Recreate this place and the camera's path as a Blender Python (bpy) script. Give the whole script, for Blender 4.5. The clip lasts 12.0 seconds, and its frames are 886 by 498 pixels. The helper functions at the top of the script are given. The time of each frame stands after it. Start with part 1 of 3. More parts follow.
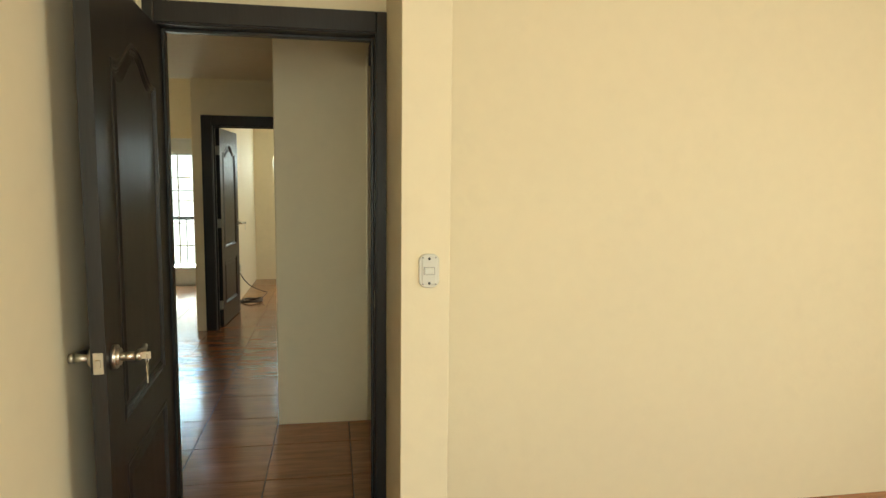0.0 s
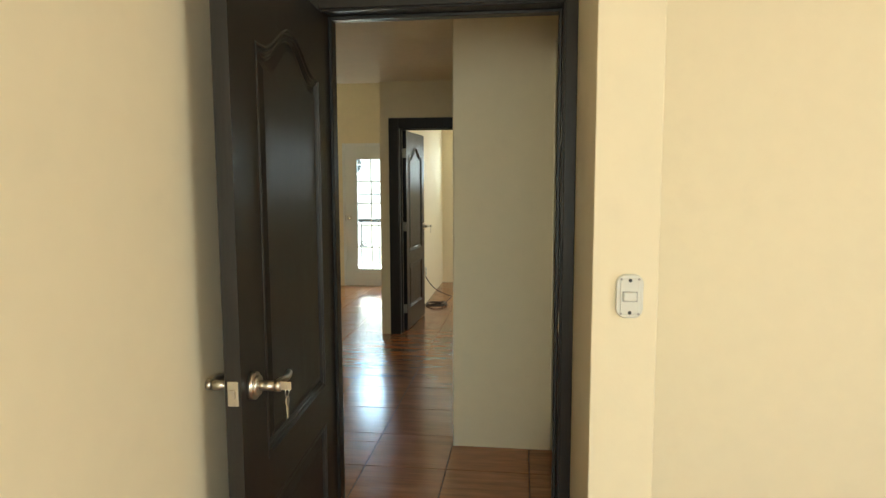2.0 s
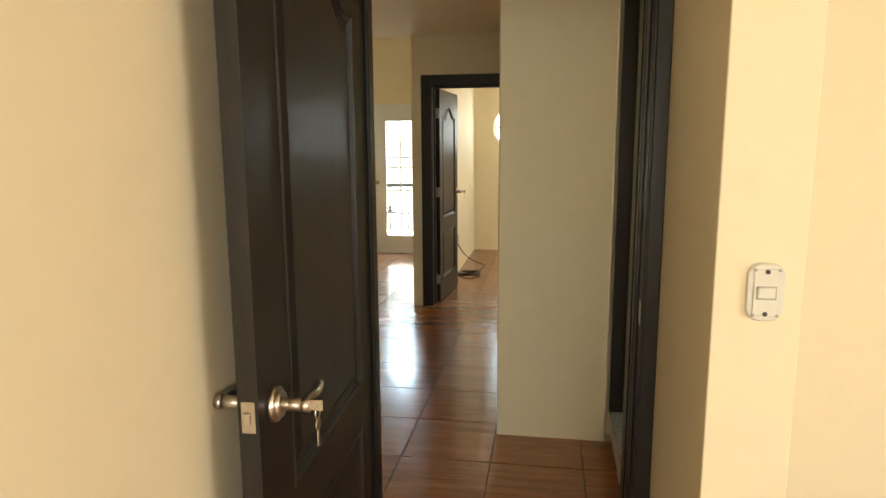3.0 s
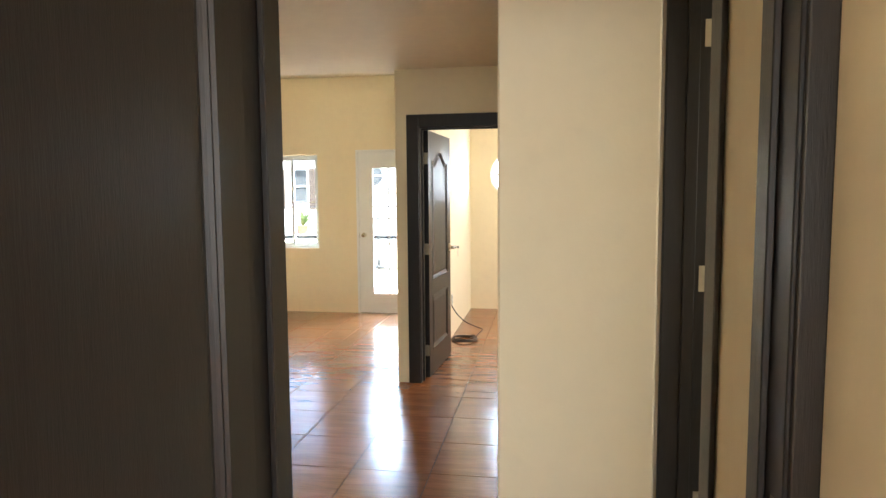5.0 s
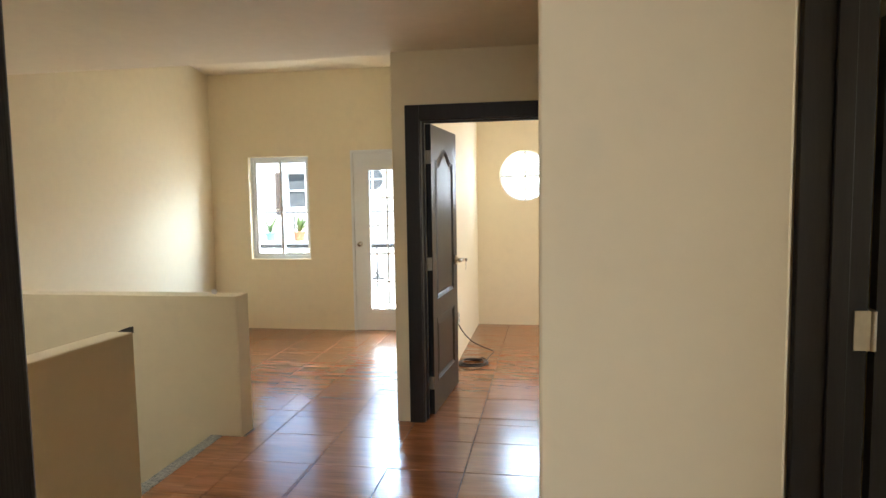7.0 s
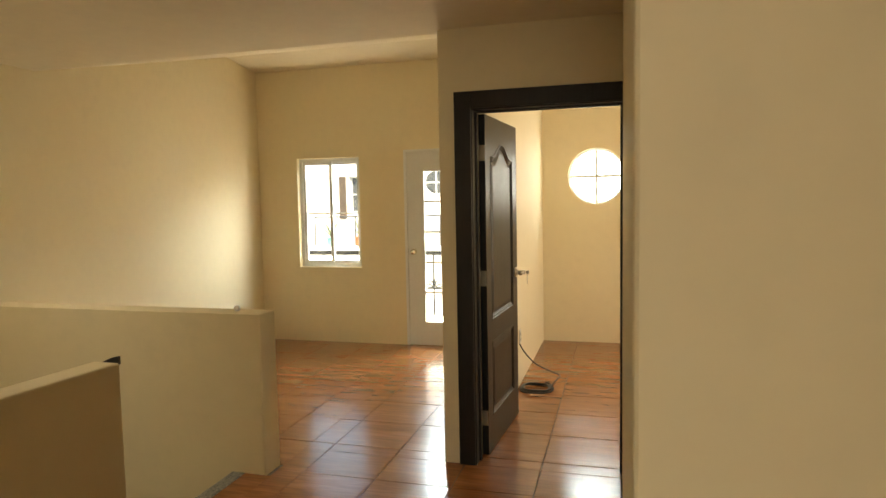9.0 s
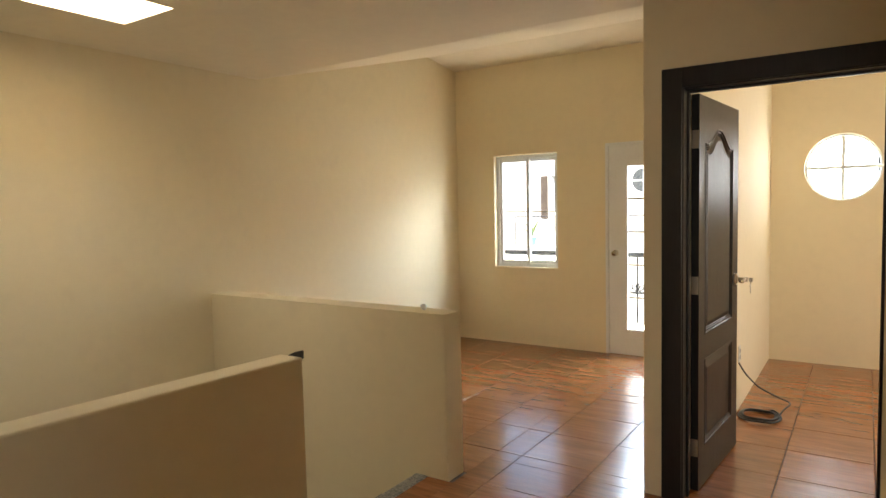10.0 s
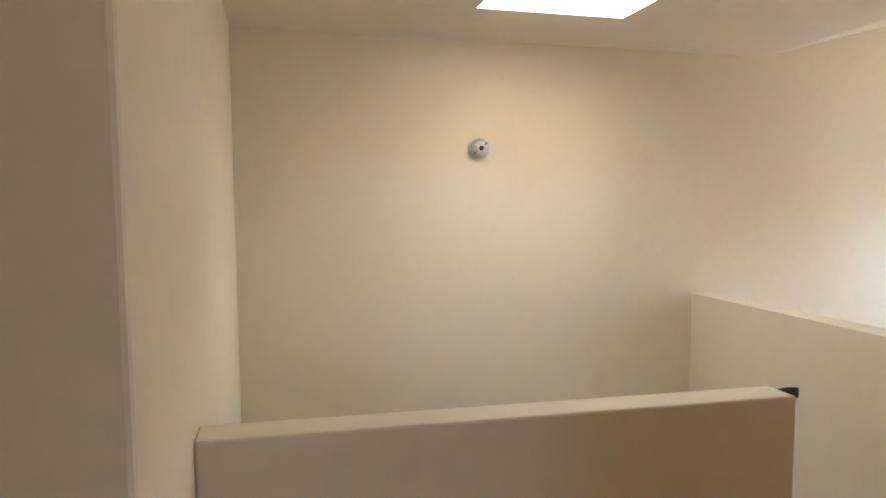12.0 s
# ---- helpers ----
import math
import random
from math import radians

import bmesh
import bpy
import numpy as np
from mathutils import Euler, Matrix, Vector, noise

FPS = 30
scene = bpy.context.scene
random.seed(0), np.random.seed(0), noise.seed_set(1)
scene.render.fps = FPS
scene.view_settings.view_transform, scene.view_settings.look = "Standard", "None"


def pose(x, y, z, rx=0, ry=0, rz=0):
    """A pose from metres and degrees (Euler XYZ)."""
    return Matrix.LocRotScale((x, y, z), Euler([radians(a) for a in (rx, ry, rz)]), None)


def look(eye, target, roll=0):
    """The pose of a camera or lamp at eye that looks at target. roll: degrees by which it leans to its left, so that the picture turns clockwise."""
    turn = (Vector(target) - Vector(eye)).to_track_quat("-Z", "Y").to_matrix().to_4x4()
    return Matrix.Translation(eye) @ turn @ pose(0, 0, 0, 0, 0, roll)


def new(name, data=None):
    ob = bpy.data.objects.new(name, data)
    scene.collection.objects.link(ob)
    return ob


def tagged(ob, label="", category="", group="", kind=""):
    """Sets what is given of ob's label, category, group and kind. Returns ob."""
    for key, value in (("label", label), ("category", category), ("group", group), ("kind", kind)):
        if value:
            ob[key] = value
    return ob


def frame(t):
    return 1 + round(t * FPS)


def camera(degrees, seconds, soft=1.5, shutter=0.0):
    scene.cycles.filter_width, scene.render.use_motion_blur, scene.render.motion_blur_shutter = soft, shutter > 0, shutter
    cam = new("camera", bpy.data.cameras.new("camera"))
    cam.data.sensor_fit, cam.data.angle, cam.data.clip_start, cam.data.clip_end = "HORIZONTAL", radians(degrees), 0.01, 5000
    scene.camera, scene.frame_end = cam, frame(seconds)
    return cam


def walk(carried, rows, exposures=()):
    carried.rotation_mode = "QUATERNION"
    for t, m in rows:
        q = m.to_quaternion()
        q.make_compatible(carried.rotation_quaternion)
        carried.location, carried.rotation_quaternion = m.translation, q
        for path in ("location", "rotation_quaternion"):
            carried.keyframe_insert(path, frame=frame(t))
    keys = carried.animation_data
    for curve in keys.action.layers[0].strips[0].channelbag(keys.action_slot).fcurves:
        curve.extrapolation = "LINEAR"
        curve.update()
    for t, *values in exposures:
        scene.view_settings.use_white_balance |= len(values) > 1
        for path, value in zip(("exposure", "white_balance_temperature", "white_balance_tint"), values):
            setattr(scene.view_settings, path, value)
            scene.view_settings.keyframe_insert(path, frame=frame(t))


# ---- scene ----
cam = camera(69.7, 12.0)
PATH = [
    (0, (0.287, 2.773, 1.506), (0.629, 4.732, 1.293), 0.6),
    (0.5, (0.238, 2.853, 1.499), (0.369, 4.837, 1.28), 0.3),
    (1, (0.252, 2.956, 1.488), (0.302, 4.944, 1.273), 0.2),
    (1.5, (0.331, 3.079, 1.503), (0.24, 5.066, 1.292), 0.1),
    (2, (0.328, 3.194, 1.498), (0.083, 5.168, 1.289), -0.2),
    (2.5, (0.238, 3.372, 1.496), (-0.071, 5.327, 1.211), -0.2),
    (3, (0.19, 3.546, 1.49), (-0.132, 5.494, 1.169), -0.3),
    (3.5, (0.213, 3.799, 1.48), (-0.17, 5.753, 1.285), -0.1),
    (5.5, (0.084, 4.623, 1.508), (-0.224, 6.591, 1.337), -0.5),
    (6, (0.049, 4.852, 1.503), (-0.277, 6.818, 1.336), -0.5),
    (6.5, (-0.009, 5.017, 1.509), (-0.326, 6.985, 1.344), -0.8),
    (8.5, (-0.048, 5.672, 1.522), (-0.5, 7.615, 1.369), -1.1),
    (9, (-0.067, 5.821, 1.51), (-0.601, 7.743, 1.361), -1.1),
    (9.5, (-0.052, 5.981, 1.519), (-0.786, 7.836, 1.373), -1.2),
    (10, (-0.121, 6.104, 1.484), (-1.227, 7.765, 1.349), -1.3),
    (10.5, (-0.201, 6.179, 1.499), (-1.538, 7.66, 1.359), -1.2),
    (11, (-0.257, 6.228, 1.517), (-1.801, 7.491, 1.371), -1.0),
    (11.5, (-0.293, 6.255, 1.529), (-2.041, 7.217, 1.382), -0.6),
    (12, (-0.316, 6.261, 1.536), (-2.246, 6.76, 1.38), -0.4),
]
EXPOSURES = [(0, 1.35, 6400, -6), (0.5, 1.4, 5800, -4), (1, 1.45, 5800, -3), (1.5, 1.5, 6200, -5), (2.5, 1.55, 5900, -4), (3.5, 1.95, 7800, 9), (5.5, 2.65, 5500, 9), (6.5, 2.3, 5400, 10), (8.5, 1.75, 8700, 7), (9.5, 1.7, 7700, 9), (10.5, 1.9, 6600, 14), (11, 1.7, 6700, 14), (11.5, 2.0, 6100, 15), (12, 2.45, 5400, 17)]
walk(cam, [(t, look(eye, target, roll)) for t, eye, target, roll in PATH], EXPOSURES)

# ---- light ----
world = bpy.data.worlds.new("sky")
scene.world = world
world.use_nodes = True
wn = world.node_tree.nodes
sky = wn.new("ShaderNodeTexSky")
sky.sky_type = "NISHITA"
sky.sun_disc = False
sky.sun_elevation, sky.sun_rotation = radians(58), radians(35)
wn["Background"].inputs["Strength"].default_value = 0.15
world.node_tree.links.new(sky.outputs[0], wn["Background"].inputs["Color"])
sun = new("sun", bpy.data.lights.new("sun", "SUN"))
sun.data.energy, sun.data.angle, sun.data.color = 5.0, radians(0.5), (1.0, 0.95, 0.87)
sun.matrix_world = look((7, -2, 14), (2, 9, 0))


def area(name, eye, target, w, h, watts, color=(1, 1, 1)):
    ob = new(name, bpy.data.lights.new(name, "AREA"))
    ob.data.shape, ob.data.size, ob.data.size_y = "RECTANGLE", w, h
    ob.data.energy, ob.data.color = watts, color
    ob.matrix_world = look(eye, target)
    return ob


# daylight through the openings
area("daylight_bedroom_window", (0.95, 0.12, 1.5), (0.7, 5, 1.2), 2.4, 1.4, 22, (1, 0.98, 0.92))
# second bedroom opening, unseen, added to brighten the wall behind the door
area("added_fill_bedroom_east", (4.03, 2.4, 1.5), (-0.5, 3.4, 1.1), 1.3, 1.2, 18, (1, 0.98, 0.93))
area("daylight_window_sill", (-3.1, 12.285, 0.90), (-3.1, 11.715, 1.72), 0.66, 0.08, 4, (1, 0.93, 0.8))
area("daylight_door_sill", (-1.82, 12.215, 0.275), (-1.82, 11.645, 1.09), 0.38, 0.07, 3.5, (1, 0.93, 0.8))
# lamp added out of sight beyond the balcony, standing in for sky light
area("added_sky_lamp_balcony", (-1.9, 14.6, 3.05), (-3.3, 11.7, 1.2), 3.4, 1.2, 145, (0.66, 0.83, 1))
area("daylight_round_window", (-0.295, 12.755, 1.74), (-0.295, 5, 1.2), 0.5, 0.5, 3, (0.85, 0.93, 1))
# lamp in an unseen side opening, added to light the far room
area("added_fill_far_room", (3.04, 11.0, 1.5), (0, 11, 1.2), 1.3, 1.1, 13, (1, 0.97, 0.9))
area("daylight_skylight", (-3.11, 7.61, 2.88), (-3.11, 7.61, 0), 0.40, 0.74, 6.5, (1, 0.97, 0.92))
# unseen bathroom opening, added with this lamp to brighten the hall
area("added_fill_bathroom", (2.32, 6.2, 1.6), (-1.5, 6.3, 1.0), 0.6, 0.8, 1.8, (1, 0.95, 0.88))


# ---- materials ----
def material(name, color, rough=0.5, metal=0.0, vary=0.06, scale=(3, 40), bump=0.0, bump_scale=120.0, stretch=(1, 1, 1), spec=0.5, dark=None, per_object=0.0):
    """Base colour with broad and fine variation, fine relief, uneven gloss."""
    m = bpy.data.materials.new(name)
    m.use_nodes = True
    n, l = m.node_tree.nodes, m.node_tree.links
    b = n["Principled BSDF"]
    b.inputs["Metallic"].default_value = metal
    b.inputs["Specular IOR Level"].default_value = spec
    tc = n.new("ShaderNodeTexCoord")
    mp = n.new("ShaderNodeMapping")
    mp.inputs["Scale"].default_value = stretch
    l.new(tc.outputs["Object"], mp.inputs["Vector"])
    big, fine = n.new("ShaderNodeTexNoise"), n.new("ShaderNodeTexNoise")
    for t, sc, d in ((big, scale[0], 3), (fine, scale[1], 5)):
        t.inputs["Scale"].default_value, t.inputs["Detail"].default_value = sc, d
        l.new(mp.outputs[0], t.inputs["Vector"])
    mix = n.new("ShaderNodeMath")
    mix.operation = "ADD"
    l.new(big.outputs["Fac"], mix.inputs[0]), l.new(fine.outputs["Fac"], mix.inputs[1])
    ramp = n.new("ShaderNodeValToRGB")
    lo = dark if dark else tuple(c * (1 - vary) for c in color)
    hi = tuple(min(1, c * (1 + vary)) for c in color)
    ramp.color_ramp.elements[0].color, ramp.color_ramp.elements[1].color = (*lo, 1), (*hi, 1)
    ramp.color_ramp.elements[0].position, ramp.color_ramp.elements[1].position = 0.35, 0.65
    half = n.new("ShaderNodeMath")
    half.operation = "MULTIPLY"
    half.inputs[1].default_value = 0.5
    l.new(mix.outputs[0], half.inputs[0])
    l.new(half.outputs[0], ramp.inputs["Fac"])
    l.new(ramp.outputs["Color"], b.inputs["Base Color"])
    rr = n.new("ShaderNodeMapRange")
    rr.inputs["To Min"].default_value, rr.inputs["To Max"].default_value = rough * 0.85, min(1, rough * 1.15)
    l.new(big.outputs["Fac"], rr.inputs["Value"])
    l.new(rr.outputs[0], b.inputs["Roughness"])
    if bump:
        bn, bt = n.new("ShaderNodeBump"), n.new("ShaderNodeTexNoise")
        bt.inputs["Scale"].default_value, bt.inputs["Detail"].default_value = bump_scale, 4
        l.new(mp.outputs[0], bt.inputs["Vector"])
        bn.inputs["Strength"].default_value, bn.inputs["Distance"].default_value = bump, 0.004
        l.new(bt.outputs["Fac"], bn.inputs["Height"])
        l.new(bn.outputs["Normal"], b.inputs["Normal"])
    return m


PLASTER = material("cream_wall_paint", (0.80, 0.70, 0.49), 0.72, vary=0.02, scale=(0.9, 14), bump=0.13, bump_scale=45)
CEIL = material("cream_ceiling_paint", (0.80, 0.71, 0.55), 0.8, vary=0.03, scale=(1.1, 14), bump=0.2, bump_scale=40)
ESPRESSO = material("espresso_stained_wood", (0.014, 0.0115, 0.0095), 0.40, vary=0.35, scale=(4, 30), bump=0.14, bump_scale=90, stretch=(6, 6, 0.35), spec=0.42)
STEEL = material("satin_nickel", (0.62, 0.58, 0.50), 0.28, metal=1.0, vary=0.05)
BRASS = material("dull_steel_plate", (0.55, 0.50, 0.40), 0.4, metal=1.0, vary=0.1)
WHITE = material("white_enamel", (0.78, 0.79, 0.78), 0.35, vary=0.03)
ALU = material("white_aluminium", (0.74, 0.77, 0.78), 0.35, vary=0.04)
PLASTIC = material("white_plastic", (0.66, 0.64, 0.56), 0.4, vary=0.04)
# the bracket's own black; elsewhere the shade of small hollows put into colour
BLACK_AND_HOLLOW = material("black_metal_and_hollow_shade", (0.02, 0.02, 0.02), 0.5, vary=0.2)
CABLE = material("black_rubber", (0.025, 0.022, 0.02), 0.45, vary=0.3)
GRANITE = material("speckled_granite", (0.46, 0.44, 0.40), 0.35, scale=(60, 200), dark=(0.03, 0.06, 0.055))
GROUT = material("dark_grout", (0.10, 0.055, 0.035), 0.9, vary=0.25, scale=(4, 60))
CONCRETE = material("grey_concrete", (0.34, 0.32, 0.29), 0.9, vary=0.15, scale=(2, 30), bump=0.4)
STUCCO = material("white_stucco", (0.76, 0.75, 0.72), 0.9, vary=0.05, scale=(0.8, 12), bump=0.3, bump_scale=30)
IRON = material("dark_painted_iron", (0.05, 0.05, 0.055), 0.5, vary=0.2)
LEAF = material("plant_green", (0.12, 0.18, 0.05), 0.5, vary=0.35, scale=(6, 40))
TURQ = material("turquoise_glaze", (0.16, 0.45, 0.42), 0.3, vary=0.1)
TERRA = material("terracotta", (0.42, 0.17, 0.08), 0.8, vary=0.15)
# opaque house panes; the dark of the rooms behind is put into the colour
UNLIT_PANE = material("unlit_room_pane", (0.07, 0.075, 0.08), 0.25, vary=0.2)
SHUTTER = material("brown_shutter_paint", (0.09, 0.065, 0.05), 0.6, vary=0.2)
GROUND = material("pale_paving", (0.40, 0.37, 0.33), 0.9, vary=0.15, scale=(0.5, 8))


def glass_material():
    m = bpy.data.materials.new("window_glass")
    m.use_nodes = True
    b = m.node_tree.nodes["Principled BSDF"]
    b.inputs["Base Color"].default_value = (0.93, 0.97, 0.96, 1)
    b.inputs["Roughness"].default_value = 0.02
    b.inputs["Transmission Weight"].default_value = 1.0
    b.inputs["IOR"].default_value = 1.45
    return m


def tile_material():
    """Glazed ceramic printed with streaky orange-brown wood grain along x, a different stretch of it on each tile."""
    m = bpy.data.materials.new("wood_print_ceramic")
    m.use_nodes = True
    n, l = m.node_tree.nodes, m.node_tree.links
    b = n["Principled BSDF"]
    tc, inf = n.new("ShaderNodeTexCoord"), n.new("ShaderNodeObjectInfo")
    off = n.new("ShaderNodeVectorMath")
    off.operation = "MULTIPLY_ADD"
    off.inputs[1].default_value = (37.0, 53.0, 11.0)
    l.new(inf.outputs["Random"], off.inputs[0])
    l.new(tc.outputs["Object"], off.inputs[2])
    mp = n.new("ShaderNodeMapping")
    mp.inputs["Scale"].default_value = (0.8, 7.5, 1)
    l.new(off.outputs[0], mp.inputs["Vector"])
    bands, fine = n.new("ShaderNodeTexNoise"), n.new("ShaderNodeTexNoise")
    bands.inputs["Scale"].default_value, bands.inputs["Detail"].default_value, bands.inputs["Distortion"].default_value = 2.2, 4, 0.6
    fine.inputs["Scale"].default_value, fine.inputs["Detail"].default_value = 9.0, 6
    l.new(mp.outputs[0], bands.inputs["Vector"]), l.new(mp.outputs[0], fine.inputs["Vector"])
    r1, r2 = n.new("ShaderNodeValToRGB"), n.new("ShaderNodeValToRGB")
    e = r1.color_ramp.elements
    e[0].position, e[0].color = 0.32, (0.26, 0.094, 0.031, 1)
    e[1].position, e[1].color = 0.70, (0.37, 0.152, 0.056, 1)
    mid = e.new(0.5)
    mid.color = (0.31, 0.114, 0.037, 1)
    e = r2.color_ramp.elements
    e[0].position, e[0].color = 0.38, (0.76, 0.72, 0.70, 1)
    e[1].position, e[1].color = 0.60, (1.12, 1.10, 1.06, 1)
    l.new(bands.outputs["Fac"], r1.inputs["Fac"]), l.new(fine.outputs["Fac"], r2.inputs["Fac"])
    mul = n.new("ShaderNodeMix")
    mul.data_type, mul.blend_type = "RGBA", "MULTIPLY"
    mul.inputs["Factor"].default_value = 0.6
    l.new(r1.outputs["Color"], mul.inputs[6]), l.new(r2.outputs["Color"], mul.inputs[7])
    l.new(mul.outputs[2], b.inputs["Base Color"])
    smear = n.new("ShaderNodeTexNoise")
    smear.inputs["Scale"].default_value, smear.inputs["Detail"].default_value = 5.0, 4
    l.new(off.outputs[0], smear.inputs["Vector"])
    rr = n.new("ShaderNodeMapRange")
    rr.inputs["From Min"].default_value, rr.inputs["From Max"].default_value = 0.3, 0.7
    rr.inputs["To Min"].default_value, rr.inputs["To Max"].default_value = 0.17, 0.26
    l.new(smear.outputs["Fac"], rr.inputs["Value"]), l.new(rr.outputs[0], b.inputs["Roughness"])
    b.inputs["Specular IOR Level"].default_value = 0.6
    b.inputs["Coat Weight"].default_value, b.inputs["Coat Roughness"].default_value = 0.35, 0.18
    return m


def scuffed(m, amount):
    """Faint irregular grey-brown smudges over a paint, half a metre apart and ragged."""
    n, l = m.node_tree.nodes, m.node_tree.links
    b = n["Principled BSDF"]
    old = b.inputs["Base Color"].links[0].from_socket
    tc, big, fine = n.new("ShaderNodeTexCoord"), n.new("ShaderNodeTexNoise"), n.new("ShaderNodeTexNoise")
    big.inputs["Scale"].default_value, big.inputs["Detail"].default_value, big.inputs["Distortion"].default_value = 1.7, 8, 0.8
    fine.inputs["Scale"].default_value, fine.inputs["Detail"].default_value = 11.0, 6
    l.new(tc.outputs["Object"], big.inputs["Vector"]), l.new(tc.outputs["Object"], fine.inputs["Vector"])
    mul = n.new("ShaderNodeMath")
    mul.operation = "MULTIPLY"
    l.new(big.outputs["Fac"], mul.inputs[0]), l.new(fine.outputs["Fac"], mul.inputs[1])
    ramp = n.new("ShaderNodeMapRange")
    ramp.inputs["From Min"].default_value, ramp.inputs["From Max"].default_value = 0.30, 0.42
    ramp.inputs["To Max"].default_value = amount
    l.new(mul.outputs[0], ramp.inputs["Value"])
    mix = n.new("ShaderNodeMix")
    mix.data_type, mix.blend_type = "RGBA", "MIX"
    mix.inputs[7].default_value = (0.50, 0.43, 0.31, 1)
    l.new(ramp.outputs[0], mix.inputs["Factor"]), l.new(old, mix.inputs[6])
    l.new(mix.outputs[2], b.inputs["Base Color"])


scuffed(PLASTER, 0.07)
GLASS = glass_material()
TILE = tile_material()


# ---- builders ----
def part(name, bm, mat, parent=None, label=""):
    """One bmesh as one mesh object, under a thing where parent is given."""
    me = bpy.data.meshes.new(name)
    bm.normal_update()
    bm.to_mesh(me)
    bm.free()
    me.materials.append(mat)
    ob = new(name, me)
    if parent:
        ob.parent = parent
    if label:
        ob["label"] = label
    return ob


def thing(name, m, label, category, group=""):
    ob = new(name)
    ob.matrix_world = m
    return tagged(ob, label, category, group)


def box(bm, x0, y0, z0, x1, y1, z1, bev=0.0, seg=2):
    vs = bmesh.ops.create_cube(bm, size=1)["verts"]
    for v in vs:
        v.co = Vector(((x0 + x1) / 2 + v.co.x * (x1 - x0), (y0 + y1) / 2 + v.co.y * (y1 - y0), (z0 + z1) / 2 + v.co.z * (z1 - z0)))
    if bev:
        es = list({e for v in vs for e in v.link_edges})
        bmesh.ops.bevel(bm, geom=es, offset=bev, segments=seg, affect="EDGES", profile=0.5)
    return bm


def boxed(*a, **k):
    return box(bmesh.new(), *a, **k)


def cyl(bm, r, depth, m, seg=24, r2=None):
    bmesh.ops.create_cone(bm, cap_ends=True, segments=seg, radius1=r, radius2=r if r2 is None else r2, depth=depth, matrix=m)
    return bm


def smooth(ob):
    for p in ob.data.polygons:
        p.use_smooth = True
    return ob


def solid(adds, cuts=()):
    """The union of upright boxes less the cuts, as one clean skin. Boxes: (x0, y0, z0, x1, y1, z1)."""
    ax = [sorted({round(b[i], 4) for b in (*adds, *cuts)} | {round(b[i + 3], 4) for b in (*adds, *cuts)}) for i in range(3)]

    def inside(p, bs):
        return any(b[0] < p[0] < b[3] and b[1] < p[1] < b[4] and b[2] < p[2] < b[5] for b in bs)
    nx, ny, nz = (len(a) - 1 for a in ax)
    full = np.zeros((nx + 2, ny + 2, nz + 2), bool)
    for i in range(nx):
        for j in range(ny):
            for k in range(nz):
                p = [(ax[d][q] + ax[d][q + 1]) / 2 for d, q in enumerate((i, j, k))]
                full[i + 1, j + 1, k + 1] = inside(p, adds) and not inside(p, cuts)
    bm, made = bmesh.new(), {}

    def vert(i, j, k):
        if (i, j, k) not in made:
            made[i, j, k] = bm.verts.new((ax[0][i], ax[1][j], ax[2][k]))
        return made[i, j, k]
    for i in range(nx):
        for j in range(ny):
            for k in range(nz):
                if not full[i + 1, j + 1, k + 1]:
                    continue
                for d, quads in (((-1, 0, 0), ((0, 0, 0), (0, 0, 1), (0, 1, 1), (0, 1, 0))), ((1, 0, 0), ((1, 0, 0), (1, 1, 0), (1, 1, 1), (1, 0, 1))),
                                 ((0, -1, 0), ((0, 0, 0), (1, 0, 0), (1, 0, 1), (0, 0, 1))), ((0, 1, 0), ((0, 1, 0), (0, 1, 1), (1, 1, 1), (1, 1, 0))),
                                 ((0, 0, -1), ((0, 0, 0), (0, 1, 0), (1, 1, 0), (1, 0, 0))), ((0, 0, 1), ((0, 0, 1), (1, 0, 1), (1, 1, 1), (0, 1, 1)))):
                    if not full[i + 1 + d[0], j + 1 + d[1], k + 1 + d[2]]:
                        bm.faces.new([vert(i + a, j + b, k + c) for a, b, c in quads])
    return bm


def structure(name, bm, mat, label, category="wall", soft=0.0):
    ob = part(name, bm, mat)
    tagged(ob, label, category, kind="structure")
    if soft:
        mod = ob.modifiers.new("worn_edges", "BEVEL")
        mod.width, mod.segments, mod.limit_method = soft, 2, "ANGLE"
    return ob


# ---- the plan ----
WEST, NORTH, NORTH2 = -3.93, 12.14, 12.62      # inner faces of outer walls
CEIL_Z, TOP = 2.455, 3.3
BED_Y0, BED_Y1, HALL_Y = 0.15, 5.36, 5.515      # bedroom depth and its door wall
LOW = -2.75                                    # the storey below

structure("wall_west", solid([(WEST - 0.15, 5.89, LOW, WEST, NORTH + 0.15, TOP)]), PLASTER, "cream painted plaster wall beside stairwell and living room")
structure("wall_north", solid([(WEST, NORTH, -0.2, -1.043, NORTH + 0.15, TOP)],
          [(-3.46, NORTH - 1, 0.82, -2.735, NORTH + 1, 2.0), (-2.215, NORTH - 1, -0.004, -1.425, NORTH + 1, 2.035)]), PLASTER,
          "cream painted facade wall with window and balcony door", soft=0.006)
structure("wall_partition", solid([(-1.043, 9.287, -0.2, -0.85, NORTH2 + 0.15, TOP), (-0.85, 9.287, -0.2, 3.15, 9.42, TOP)], [(-0.88, 9, -0.004, -0.02, 9.43, 2.04)]), PLASTER, "cream painted partition with the far doorway", soft=0.008)
structure("wall_bath", solid([(-0.05, 6.676, -0.2, 0.524, 9.287, TOP), (0.524, 6.80, -0.2, 2.3, 6.95, TOP), (0.524, HALL_Y, -0.2, 0.665, 6.80, TOP)],
          [(0.5, 6.0, 0.0, 0.8, 6.76, 2.24)]), PLASTER, "cream painted plaster block beside the hall with bathroom doorway", soft=0.008)
